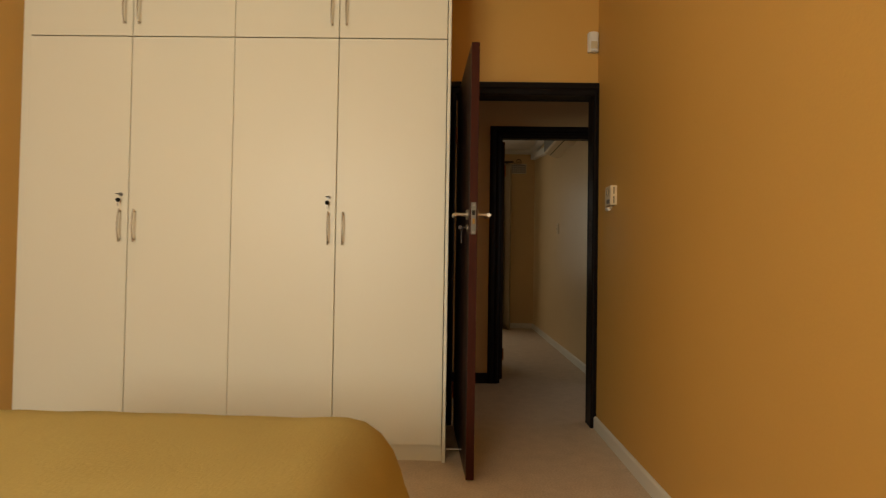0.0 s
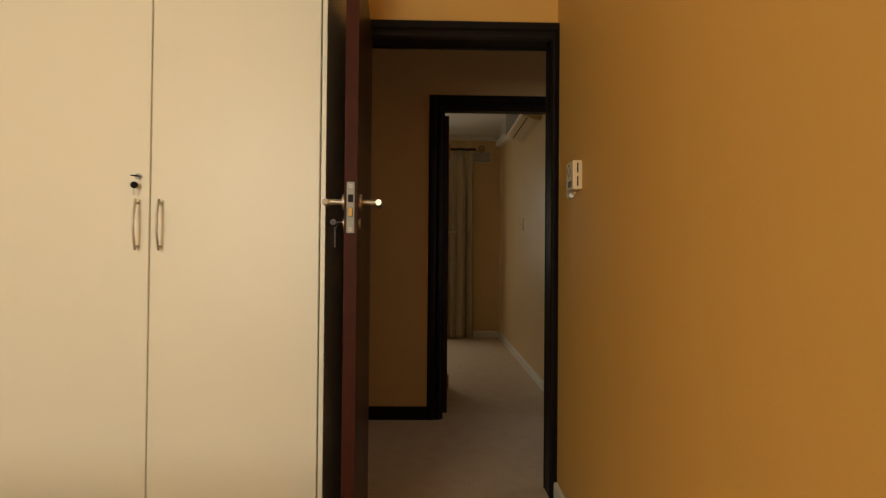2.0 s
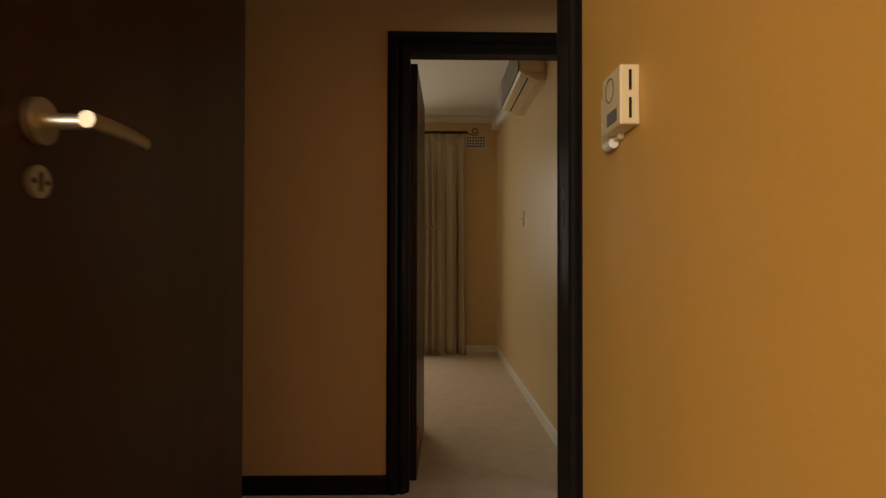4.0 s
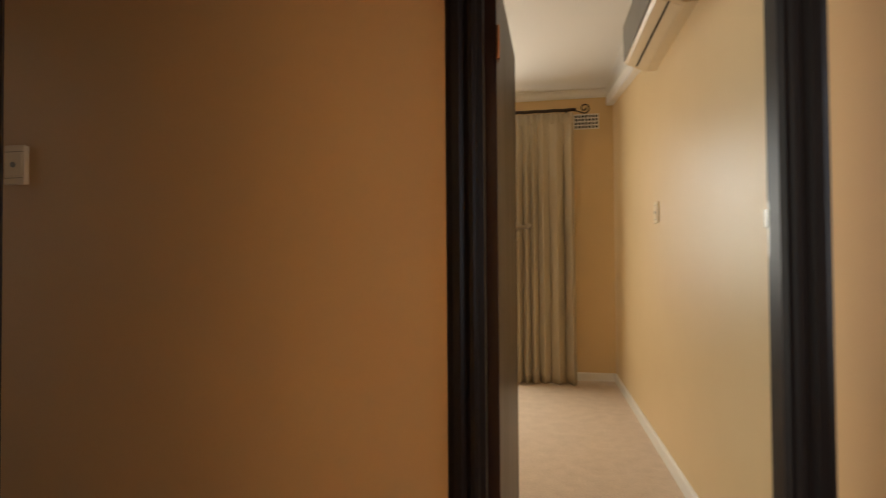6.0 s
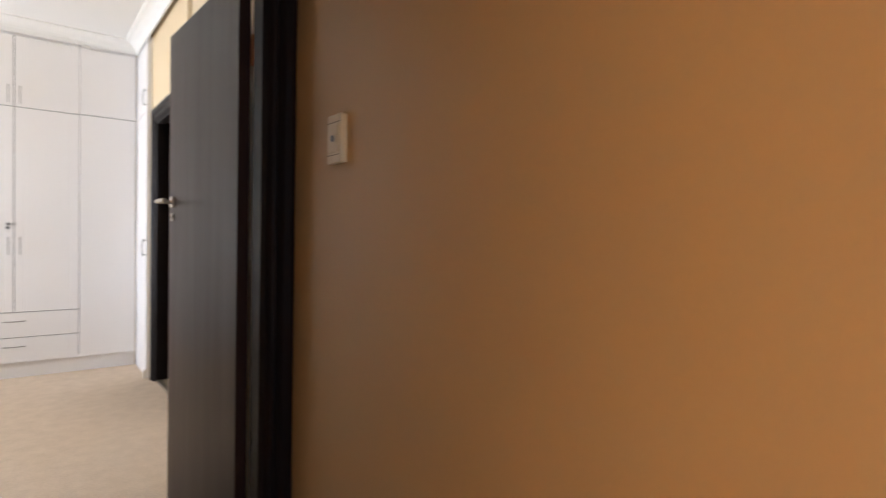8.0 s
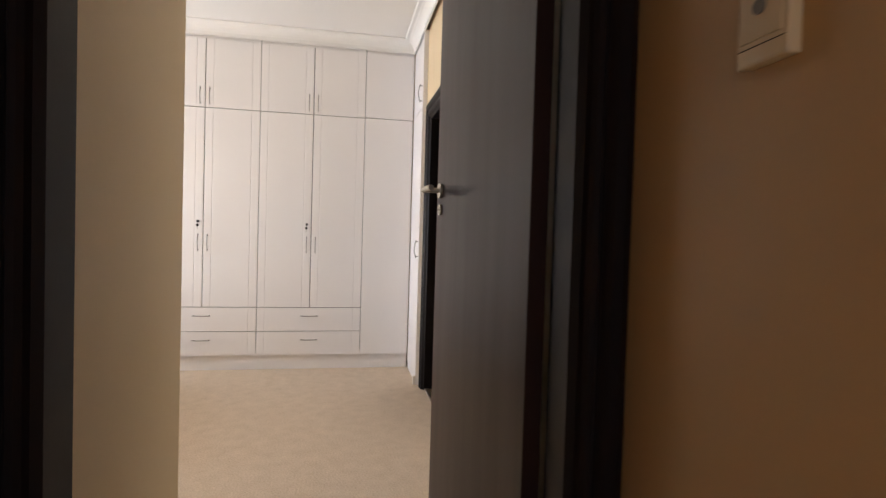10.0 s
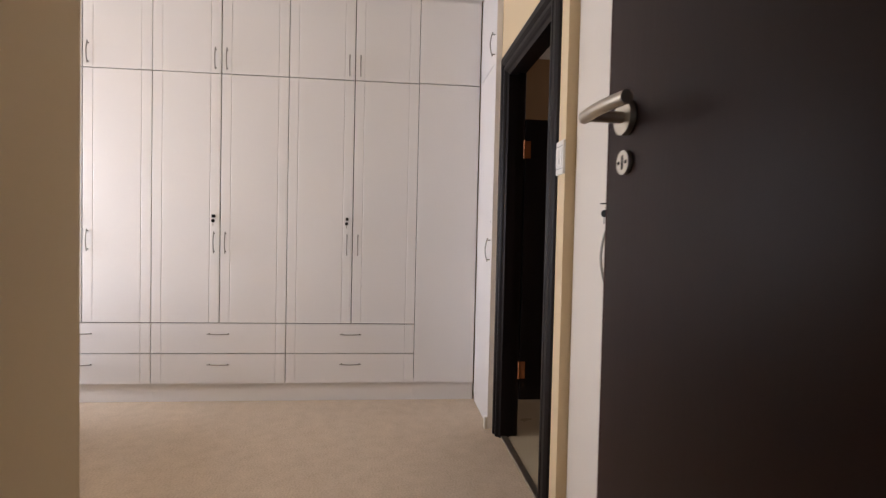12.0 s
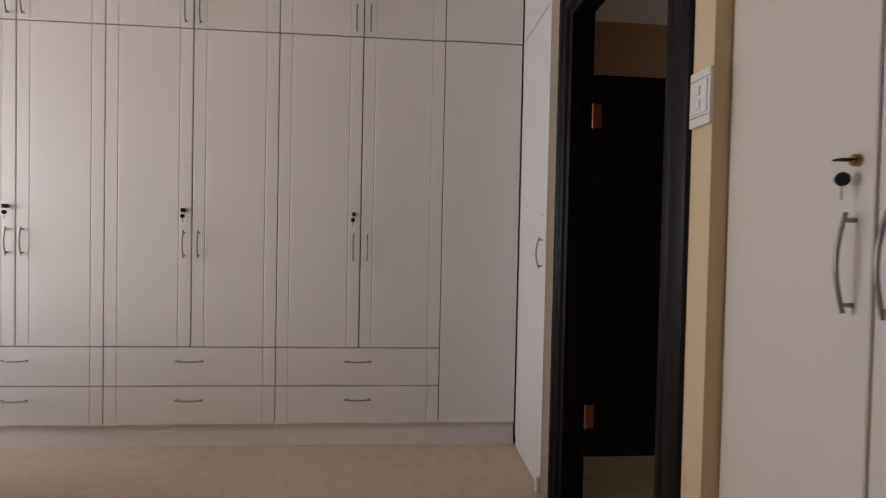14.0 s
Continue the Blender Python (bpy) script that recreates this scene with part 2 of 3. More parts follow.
wall("wall_c_west", -6.85, -6.74, -3.4, 1.255, PAINT_C, "cream painted bedroom wall behind the wardrobes")
structure("wall_niche", boxes(((-4.405, 1.93, 0), (-3.6, 2.02, 2.85)), ((-3.62, 1.1805, 0), (-3.56, 1.93, 2.85)), ((-4.48, 1.3605, 0), (-4.405, 2.02, 2.85))), PAINT_C, "cream painted niche walls round a wardrobe", "wall")
# bathroom
structure("wall_bath", boxes(((-6.95, 1.36, 0), (-6.85, 3.6, 2.7)), ((-6.95, 3.6, 0), (-4.4, 3.7, 2.7)), ((-4.51, 2.02, 0), (-4.41, 3.6, 2.7)), ((-6.85, 1.3605, 0), (-5.56, 1.365, 2.7)), ((-4.55, 1.3605, 0), (-4.49, 1.365, 2.7)), ((-5.56, 1.3605, 2.13), (-4.55, 1.365, 2.7)), ((-4.49, 1.365, 0), (-4.481, 2.02, 2.7))), BROWN_WALL, "brown tiled bathroom walls in shadow", "wall")

structure("floor", boxes(((-7.0, -5.4, -0.12), (1.8, 5.0, 0.0))), CARPET, "beige cut-pile carpet, lightly soiled", "floor")
structure("floor_bath", boxes(((-6.85, 1.31, 0.0), (-4.49, 3.6, 0.006))), TILE, "cream ceramic bathroom floor", "floor")
structure("threshold", boxes(((-5.46, 1.27, 0.0), (-4.64, 1.308, 0.012)), bevel=0.005), SATIN, "worn metal threshold strip at the bathroom door", "threshold")
structure("ceiling_a", boxes(((-3.17, -5.2, CEIL_A), (0, 0.0, 2.9))), WHITE_CEILING, "white painted bedroom ceiling", "ceiling")
structure("ceiling_hall", boxes(((-2.351, 0.10, CEIL_H), (1.6, 1.121, 2.9))), WHITE_CEILING, "white painted passage ceiling", "ceiling")
structure("ceiling_b", boxes(((-3.2, 1.24, CEIL_B), (0.335, 4.77, 2.9))), WHITE_CEILING, "white painted bedroom ceiling", "ceiling")
structure("ceiling_c", boxes(((-6.74, -3.4, CEIL_C), (-3.481, 1.255, 2.9)), ((-3.481, 0.082, CEIL_C), (-2.465, 1.121, 2.9)), ((-4.405, 1.255, CEIL_C), (-3.62, 1.93, 2.9))), WHITE_CEILING, "white painted bedroom ceiling", "ceiling")
structure("ceiling_bath", boxes(((-6.85, 1.365, 2.6), (-4.49, 3.6, 2.9))), WHITE_CEILING, "white painted bathroom ceiling", "ceiling")
structure("roof", boxes(((-7.2, -5.6, 2.9), (2.0, 5.1, 3.0))), WHITE_CEILING, "flat roof slab above the rooms", "roof")
structure("ground", boxes(((-400, -400, -0.4), (400, 400, -0.13))), GRASS, "dry lawn round the house", "ground")


def skirting(name, runs, material, label, height=0.075, thick=0.014):
    """Boards along walls: (x0, y0, x1, y1, nx, ny), with the normal into the room."""
    bm = bmesh.new()
    for x0, y0, x1, y1, nx, ny in runs:
        outline = [(0, 0), (thick, 0), (thick, height - 0.012), (thick * 0.6, height - 0.003), (thick * 0.3, height), (0, height)]
        d = Vector((x1 - x0, y1 - y0, 0))
        prism(bm, outline, 0, d.length, lambda u, v, w, d=d.normalized(): Vector((x0, y0, 0)) + d * w + Vector((nx, ny, 0)) * u + Vector((0, 0, v)))
    return structure(name, bm, material, label, "skirting")


def cornice(name, runs, z, material, label, size=0.085):
    bm = bmesh.new()
    for x0, y0, x1, y1, nx, ny in runs:
        cove = [(0, -size), (0.008, -size), (0.008, -size + 0.012)]
        cove += [(size * (1 - math.cos(q)) * 0.8 + 0.012, -size * (1 - math.sin(q)) * 0.8 - 0.012) for q in (math.pi / 2 * i / 6 for i in range(7))]
        cove += [(size, -0.008), (size, 0), (0, 0)]
        d = Vector((x1 - x0, y1 - y0, 0))
        prism(bm, cove, 0, d.length, lambda u, v, w, d=d.normalized(): Vector((x0, y0, z)) + d * w + Vector((nx, ny, 0)) * u + Vector((0, 0, v)))
    return structure(name, bm, material, label, "cornice")


skirting("baseboard_a", [(-0.012, -5.2, -0.012, -0.014, -1, 0), (-3.17, -5.2, -0.02, -5.2, 0, 1), (-3.125, -5.2, -3.125, -0.7, 1, 0)], SKIRTING, "white painted skirting board, slightly scuffed")
skirting("baseboard_hall", [(-2.35, 1.121, -0.597, 1.121, 0, -1), (0.385, 1.121, 1.6, 1.121, 0, -1), (-2.35, 0.10, -0.945, 0.10, 0, 1)], FRAME, "dark painted passage skirting board", 0.085)
skirting("baseboard_b", [(0.335, 1.26, 0.335, 4.77, -1, 0), (-3.2, 4.77, 0.32, 4.77, 0, -1), (-3.2, 1.26, -3.2, 4.77, 1, 0)], SKIRTING, "white painted skirting board")
skirting("baseboard_c", [(-4.535, 1.255, -4.406, 1.255, 0, -1), (-3.475, 0.082, -2.466, 0.082, 0, 1), (-3.481, -3.4, -3.481, 0.082, -1, 0), (-3.684, 1.121, -2.466, 1.121, 0, -1)], SKIRTING, "white painted skirting board")
cornice("trim_b", [(-3.2, 4.77, 0.335, 4.77, 0, -1), (0.335, 1.24, 0.335, 4.77, -1, 0)], CEIL_B, WHITE_CEILING, "white moulded plaster cornice", 0.068)
cornice("trim_c", [(-6.115, -3.4, -6.115, 1.255, 1, 0), (-6.11, 1.222, -3.715, 1.222, 0, -1), (-3.715, 1.121, -2.466, 1.121, 0, -1), (-3.475, 0.082, -2.466, 0.082, 0, 1)], CEIL_C, WHITE_CEILING, "white moulded plaster cornice", 0.10)


# ---- door frames and doors ----
def door_frame(name, m, width, depth, label, head=2.03, face=0.108, rebate=0.042, head_face=0.108, lip=0.014, right=1.0):
    """A pressed frame: local x across the opening from 0 to width, y from the near face (0) to the far one (depth); the leaf sits at the far side."""
    f = thing(name, m, label, "door frame", kind="structure")
    o, up = face, head_face / face
    near = [(0.0, 0.004), (0.06, -0.006), (0.15, -0.012), (0.28, -0.012), (0.35, -0.006), (0.41, -0.005), (0.48, -0.012), (0.56, -0.018), (0.79, -0.018), (0.89, -0.014), (0.96, -0.010), (1, -0.004), (1, 0.02)]
    far = [(1, depth - 0.02), (1, depth + 0.004), (0.94, depth + 0.014), (0.56, depth + 0.016), (0.46, depth + 0.008), (0.28, depth + 0.010), (0.11, depth + 0.010), (0.0, depth + 0.004)]
    near, far = [(u * o, v) for u, v in near], [(u * o, v) for u, v in far]
    stop = [(0.0, depth - rebate), (-lip, depth - rebate), (-lip, 0.012)]
    outline = near + far + stop

    def jamb(place):
        bm = bmesh.new()
        a = [bm.verts.new(place(u, v, 0)) for u, v in outline]
        b = [bm.verts.new(place(u, v, 1)) for u, v in outline]
        n = len(outline)
        for i in range(n):
            bm.faces.new((a[i], a[(i + 1) % n], b[(i + 1) % n], b[i]))
        bm.faces.new(a[::-1])
        bm.faces.new(b)
        return bm
    part("jamb", jamb(lambda u, v, k: Vector((-u, v, k * (head + u * up)))), FRAME, f)
    part("jamb", jamb(lambda u, v, k: Vector((width + (u * right if u > 0 else u), v, k * (head + u * up)))), FRAME, f)
    part("head", jamb(lambda u, v, k: Vector((-u if k == 0 else width + (u * right if u > 0 else u), v, head + u * up))), FRAME, f)
    return f


def lever(side, z, x, toward):
    """Lever handle on one face: side is +1 or -1 along local y, toward is the way of the lever along local x."""
    rose, bar, disc = bmesh.new(), bmesh.new(), bmesh.new()
    cylinder(rose, (x, 0, z), (x, side * 0.009, z), 0.0245, 28)
    cylinder(bar, (x, side * 0.006, z), (x, side * 0.058, z), 0.0085, 16)
    arm = [(x + toward * (-0.014 + 0.122 * k / 10), side * (0.058 + 0.005 * math.sin(math.pi * k / 10)), z) for k in range(11)]
    tube(bar, arm, 0.009, 16)
    cylinder(disc, (x, 0, z - 0.063), (x, side * 0.006, z - 0.063), 0.0172, 28)
    return rose, bar, disc


def door(name, m, width, thick, handle_z, toward, label, height=2.02, lift=0.008, key_side=0, hinges=(0.22, 1.78), surface=None):
    """Flush leaf: local x from the hinge (0) to the free edge, y over its thickness, z up."""
    d = thing(name, m, label, "door", kind="structure")
    leaf = part("leaf", boxes(((0, 0.001, lift), (width - 0.004, thick - 0.001, lift + height)), bevel=0.002), surface or WENGE, d)
    part("edge_strip", boxes(((width - 0.004, 0.0015, lift + 0.001), (width, thick - 0.0015, lift + height - 0.001))), surface or WENGE_EDGE, d, "" if surface else "reddish-brown stained edge")
    x, mid = width - 0.062, thick / 2
    if handle_z:
        for side, y in ((-1, 0.0), (1, thick)):
            shift = Matrix.Translation((0, y, 0))
            rose, bar, disc = lever(side, handle_z, x, toward)
            for bm in (rose, bar, disc):
                bm.transform(shift)
            h = part("handle", bar, SATIN, d, "satin steel lever handle", True)
            part("rose", rose, SATIN, h, smooth=True)
            k = part("escutcheon", disc, SATIN, d, "round satin steel keyhole plate", True)
            part("keyhole", boxes(((x - 0.0025, y + side * 0.0055, handle_z - 0.073), (x + 0.0025, y + side * 0.0066, handle_z - 0.053))), BLACK, k)
            for s in (-1, 1):
                bm = cylinder(bmesh.new(), (x + s * 0.0105, y + side * 0.005, handle_z - 0.063), (x + s * 0.0105, y + side * 0.0068, handle_z - 0.063), 0.003, 10)
                part("screw", bm, BLACK, k)
        # lock forend in the edge
        z0, z1 = handle_z - 0.095, handle_z + 0.053
        p = part("lock_plate", boxes(((width - 0.001, mid - 0.0115, z0), (width + 0.0016, mid + 0.0115, z1)), bevel=0.0006), LOCK, d, "polished steel lock plate")
        e = width + 0.0012
        part("latch_slot", boxes(((e, mid - 0.0075, handle_z - 0.006), (e + 0.0012, mid + 0.0075, handle_z + 0.016))), BLACK, p)
        part("bolt", boxes(((e, mid - 0.005, handle_z - 0.047), (e + 0.004, mid + 0.006, handle_z - 0.022)), bevel=0.001), BRASS, p, "brass lock bolt")
        for z in (z0 + 0.011, z1 - 0.012):
            s = part("screw", cylinder(bmesh.new(), (e, mid, z), (e + 0.0014, mid, z), 0.0055, 14), STEEL, p)
            part("screw_slot", boxes(((e + 0.0012, mid - 0.003, z - 0.001), (e + 0.0019, mid + 0.003, z + 0.001))), BLACK, s)
    if key_side:
        y = thick if key_side > 0 else 0
        k = bmesh.new()
        cylinder(k, (x, y, handle_z - 0.06), (x, y + key_side * 0.03, handle_z - 0.06), 0.003, 8)
        cylinder(k, (x - 0.0012, y + key_side * 0.036, handle_z - 0.06), (x + 0.0012, y + key_side * 0.036, handle_z - 0.06), 0.009, 16)
        part("key", k, DULL, d, "small steel key in the lock")
        k = bmesh.new()
        tube(k, [(x, y + key_side * (0.03 + 0.006 * math.cos(q)), handle_z - 0.07 + 0.008 * math.sin(q)) for q in (2 * math.pi * i / 12 for i in range(12))], 0.001, 6)
        box(k, (x - 0.0012, y + key_side * 0.028, handle_z - 0.135), (x + 0.0012, y + key_side * 0.032, handle_z - 0.078), 0.0008)
        part("spare_key", k, DULL, d, "spare key hanging from a ring")
    for z in hinges:
        h = bmesh.new()
        cylinder(h, (-0.006, -0.004, z - 0.05), (-0.006, -0.004, z + 0.05), 0.006, 12)
        box(h, (-0.004, -0.0025, z - 0.048), (0.03, 0.0, z + 0.048))
        part("hinge", h, COPPER, d, "worn copper-coloured hinge", True)
    return d


FRAME_LABEL = "dark painted moulded door frame"
# bedroom door: leaf swings towards -y
door_frame("door_frame_1", pose(-0.044, 0.10, 0, 0, 0, 180), 0.85, 0.12, FRAME_LABEL + " in an amber wall", head=2.04, face=0.048, head_face=0.082, lip=0.003, rebate=0.098)
door("door_1", pose(-0.884, -0.042, 0, 0, 0, -86.2), 0.822, 0.04, 1.228, -1, "dark stained flush door standing open, key in its lock", key_side=-1)
# far bedroom door: leaf swings towards +y
door_frame("door_frame_2", pose(-0.508, 1.121, 0), 0.785, 0.12, FRAME_LABEL + " at the end of the passage", head=2.048, face=0.090, head_face=0.085, right=1.08)
door("door_2", pose(-0.462, 1.244, 0, 0, 0, 88.5), 0.80, 0.04, 1.266, -1, "dark stained flush door standing open into a bedroom")
# main bedroom door: leaf swings towards -x
door_frame("door_frame_3", pose(-2.332, 0.190, 0, 0, 0, 90), 0.842, 0.129, FRAME_LABEL + " across the passage end", face=0.088)
door("door_3", pose(-2.478, 1.028, 0, 0, 0, 183.1), 0.808, 0.04, 1.316, -1, "dark brown flush door standing wide open")
# bathroom door: short leaf swings towards +y
door_frame("door_frame_4", pose(-5.445, 1.255, 0), 0.83, 0.105, FRAME_LABEL + " of the bathroom", head=2.05, face=0.095, right=1.35)
door("door_4", pose(-5.439, 1.37, 0, 0, 0, 90), 0.76, 0.04, 0, -1, "short black bathroom door hung clear of the floor", height=1.58, lift=0.215, hinges=(0.385, 1.625), surface=FRAME)


# ---- wardrobes ----
def bow(length, rise=0.030, r=0.0038, upright=True):
    """Bow handle in front of y = 0 towards -y, centred; returns one mesh."""
    bm = bmesh.new()
    pts = [(-length / 2 + length * k / 14, -rise * (0.55 + 0.45 * math.sin(math.pi * k / 14))) for k in range(15)]
    tube(bm, [(0, v, u) if upright else (u, v, 0) for u, v in pts], r, 10)
    for u in (-length / 2 + 0.012, length / 2 - 0.012):
        a = (0, 0.0, u) if upright else (u, 0.0, 0)
        b = (0, -rise * 0.62, u) if upright else (u, -rise * 0.62, 0)
        cylinder(bm, a, b, r * 1.05, 10)
    return bm


def panel(x0, x1, z0, z1, thick, grooves=(), gap=0.0024, gap_l=0.0024, gap_r=0.0024):
    """Door or drawer front on y = 0 towards -y: rounded edges and upright V grooves at the given distances from both edges."""
    a, b = x0 + gap_l, x1 - gap_r
    line = [(a, 0.0), (a, -thick + 0.003), (a + 0.001, -thick + 0.001), (a + 0.003, -thick)]
    for g in sorted([a + q for q in grooves] + [b - q for q in grooves]):
        line += [(g - 0.004, -thick), (g - 0.001, -thick + 0.0018), (g + 0.001, -thick + 0.0018), (g + 0.004, -thick)]
    line += [(b - 0.003, -thick), (b - 0.001, -thick + 0.001), (b, -thick + 0.003), (b, 0.0)]
    return prism(bmesh.new(), line, z0 + gap, z1 - gap, lambda u, v, w: Vector((u, v, w)))


def cupboard_lock(x, y, z, parent, metal, tall=False):
    """Cam lock with its key and a spare key on a ring."""
    bm = bmesh.new()
    cylinder(bm, (x, y, z), (x, y - 0.006, z), 0.010, 20)
    cylinder(bm, (x, y - 0.006, z), (x, y - 0.010, z), 0.007, 16)
    lock = part("lock", bm, metal, parent, "small cupboard lock", True)
    bm = bmesh.new()
    w, h = (0.007, 0.010) if tall else (0.010, 0.0015)
    box(bm, (x - w - 0.001, y - 0.034, z - h), (x + w - 0.001, y - 0.010, z + h), 0.001)
    part("key", bm, BLACK, lock, "black-headed key")
    bm = bmesh.new()
    cylinder(bm, (x - 0.004, y - 0.020, z - 0.030), (x - 0.002, y - 0.023, z - 0.030), 0.011, 18)
    part("key_head", bm, BLACK, lock)
    bm = bmesh.new()
    box(bm, (x - 0.0055, y - 0.023, z - 0.062), (x - 0.0015, y - 0.021, z - 0.040), 0.0006)
    part("key_blade", bm, STEEL, lock)
    return lock


def wardrobe(m, width, depth, label, surface, leaves, z_bottom, z_split, z_top, handle_z, upper_z, group="", drawers=(), plinth=0.14, grooves=(), metal=STEEL, lock_z=1.21, locked=True, handle_len=0.14, blank=False, thick=0.018, plinth_back=0.012, handle_in=0.036, one_handle=0, seam=0.0018, middle=0.0028):
    """A built-in unit: local x along its front from 0, y = 0 the carcass's front and +y into it; leaves are door widths."""
    w = thing("wardrobe", m, label, "wardrobe", group)
    e = 0.003
    # Dark all over, so the shade between the fronts is painted in.
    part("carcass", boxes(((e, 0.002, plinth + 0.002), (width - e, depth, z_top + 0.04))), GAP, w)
    part("plinth", boxes(((0.0003, plinth_back, 0.0), (width - 0.0003, plinth_back + 0.02, plinth))), surface, w)
    part("top_fillet", boxes(((e, -0.012, z_top), (width - e, 0.02, z_top + 0.045))), surface, w)
    x = 0.0
    for i, d in enumerate(leaves):
        left = i % 2 == 0
        for name, z0, z1, hz in (("door", z_bottom, z_split, handle_z), ("upper_door", z_split, z_top, upper_z)):
            p = part(name, panel(x, x + d, z0, z1, thick, grooves, 0.0031, seam if left else middle, middle if left else seam), surface, w)
            hx = x + d - handle_in if left else x + handle_in
            if not blank and hz:
                bm = bow(handle_len)
                bm.transform(Matrix.Translation((hx, -thick, hz)))
                part("handle", bm, metal, p, "bowed satin metal handle", True)
            if name == "door" and left and locked:
                cupboard_lock(hx, -thick, lock_z, p, BRASS if one_handle else STEEL, bool(grooves))
        x += d
    for z0, z1 in drawers:
        p = part("drawer", panel(0, width, z0, z1, thick, grooves, 0.0027, 0.0018, 0.0018), surface, w)
        bm = bow(handle_len, upright=False)
        bm.transform(Matrix.Translation((width / 2, -thick, z0 + (z1 - z0) * 0.65)))
        part("handle", bm, metal, p, "bowed satin metal handle", True)
    return w


# cream wardrobes in the bedroom: fronts at y -0.68, facing -y
for x0, pair in ((-3.080, (0.527, 0.526)), (-2.027, (0.532, 0.551))):
    wardrobe(pose(x0, -0.622, 0), sum(pair), 0.56, "cream flush two-door built-in wardrobe with keys", MELAMINE_A, pair, 0.083, 2.13, 2.62, 1.163, 2.27, "cream built-in wardrobes", plinth=0.08, lock_z=1.32, handle_len=0.165, handle_in=0.037, metal=SATIN, seam=0.0009, middle=0.0017)
structure("wardrobe_end_panel", boxes(((-0.9415, -0.636, 0), (-0.926, -0.002, CEIL_A)), bevel=0.001), MELAMINE_A, "cream wardrobe end panel beside the door", "panel")
structure("wardrobe_filler", boxes(((-3.124, -0.632, 0), (-3.082, -0.60, CEIL_A)), ((-3.081, -0.63, 2.667), (-0.943, -0.605, CEIL_A)), bevel=0.001), MELAMINE_A, "cream filler strips round the wardrobes", "panel")

# white wardrobes in the main bedroom: fronts at x -6.12, facing +x
GR = (0.062,)
for y0, half in ((-2.585, 0.421), (-1.743, 0.421), (-0.901, 0.427), (-0.047, 0.427)):
    wardrobe(pose(-6.138, y0, 0, 0, 0, 90), 2 * half, 0.59, "white foil-wrapped built-in wardrobe with two drawers", MELAMINE_C, (half, half), 0.526, 2.147, 2.705, 1.055, 2.24, "white built-in wardrobes", drawers=((0.124, 0.325), (0.325, 0.526)), plinth=0.13, grooves=GR, lock_z=1.226)
wardrobe(pose(-6.138, 0.807, 0, 0, 0, 90), 0.414, 0.59, "plain white wardrobe filler unit in the corner", MELAMINE_C, (0.414,), 0.124, 2.15, 2.705, 0, 0, "white built-in wardrobes", locked=False, blank=True)
corner = wardrobe(pose(-6.1175, 1.242, 0), 0.515, 0.012, "narrow white corner cupboard beside the bathroom door", MELAMINE_C, (0.515,), 0.05, 2.155, 2.705, 1.055, 2.27, plinth=0.048, locked=False, plinth_back=-0.014, handle_in=0.045)
part("keyhole", cylinder(bmesh.new(), (0.462, -0.017, 1.225), (0.462, -0.019, 1.225), 0.004, 10), BLACK, corner)
structure("cupboard_end_strip", boxes(((-5.602, 1.219, 0.0), (-5.578, 1.2545, 2.74)), bevel=0.002), MELAMINE_C, "white edge strip beside the bathroom door frame", "panel")
structure("skirting_block", boxes(((-5.606, 1.202, 0.0), (-5.576, 1.2185, 0.07)), bevel=0.003), SKIRTING, "white skirting block at the door frame", "skirting")
# Niche wardrobe: the warm light that reaches it is painted into its fronts.
wardrobe(pose(-4.404, 1.312, 0), 0.775, 0.60, "off-white two-door wardrobe set in a niche, warm bounced light in its colour", MELAMINE_BOUNCE, (0.369, 0.406), 0.09, 2.145, 2.69, 1.088, 2.27, plinth=0.088, lock_z=1.249, one_handle=1, handle_in=0.036, handle_len=0.158)


# ---- fittings ----
def switch_plate(name, m, w, h, label, dots=1, rockers=0, stand=0.0):
    """Plate on local y = 0 towards -y, its centre at the pose."""
    s = thing(name, m, label, "light switch")
    p = part("plate", boxes(((-w / 2, -0.011, -h / 2), (w / 2, 0, h / 2)), bevel=0.004), WHITE_PLASTIC if rockers else PLASTIC, s)
    f = part("insert", boxes(((-w * 0.4, -0.0135, -h * 0.28), (w * 0.4, -0.010, h * 0.28)), bevel=0.001), WHITE_PLASTIC if rockers else PLASTIC, s)
    if stand:
        part("back_box", boxes(((-w / 2 + 0.002, -0.002, -h / 2 + 0.002), (w / 2 - 0.002, stand, h / 2 - 0.002)), bevel=0.002), PLASTIC, s)
    for i in range(rockers):
        z = (i - (rockers - 1) / 2) * 0.03
        part("rocker", boxes(((-0.008, -0.0165, z - 0.010), (0.008, -0.0125, z + 0.010)), bevel=0.001), WHITE_PLASTIC, f)
    if dots:
        bm = bmesh.new()
        cylinder(bm, (0, -0.013, 0.0), (0, -0.0165, 0.0), 0.009, 18)
        part("button", bm, GREY_PANEL if not rockers else WHITE_PLASTIC, f, "small round push button", True)
    for z in (-h * 0.33, h * 0.33):
        # Thin dark strips that paint the shade of the plate's grooves.
        part("groove", boxes(((-w * 0.45, -0.0113, z - 0.0007), (w * 0.45, -0.0108, z + 0.0007))), GAP, p)
    return s


switch_plate("light_switch", pose(-2.024, 1.1105, 1.446), 0.078, 0.130, "ivory push-button light switch on the passage wall", stand=0.010)
switch_plate("light_switch", pose(-4.440, 1.2545, 1.438), 0.082, 0.126, "white twin light switch beside the bathroom door", 0, 2)
switch_plate("wall_socket", pose(0.3345, 2.93, 1.393, 0, 0, -90), 0.098, 0.125, "ivory light switch on the honey wall")


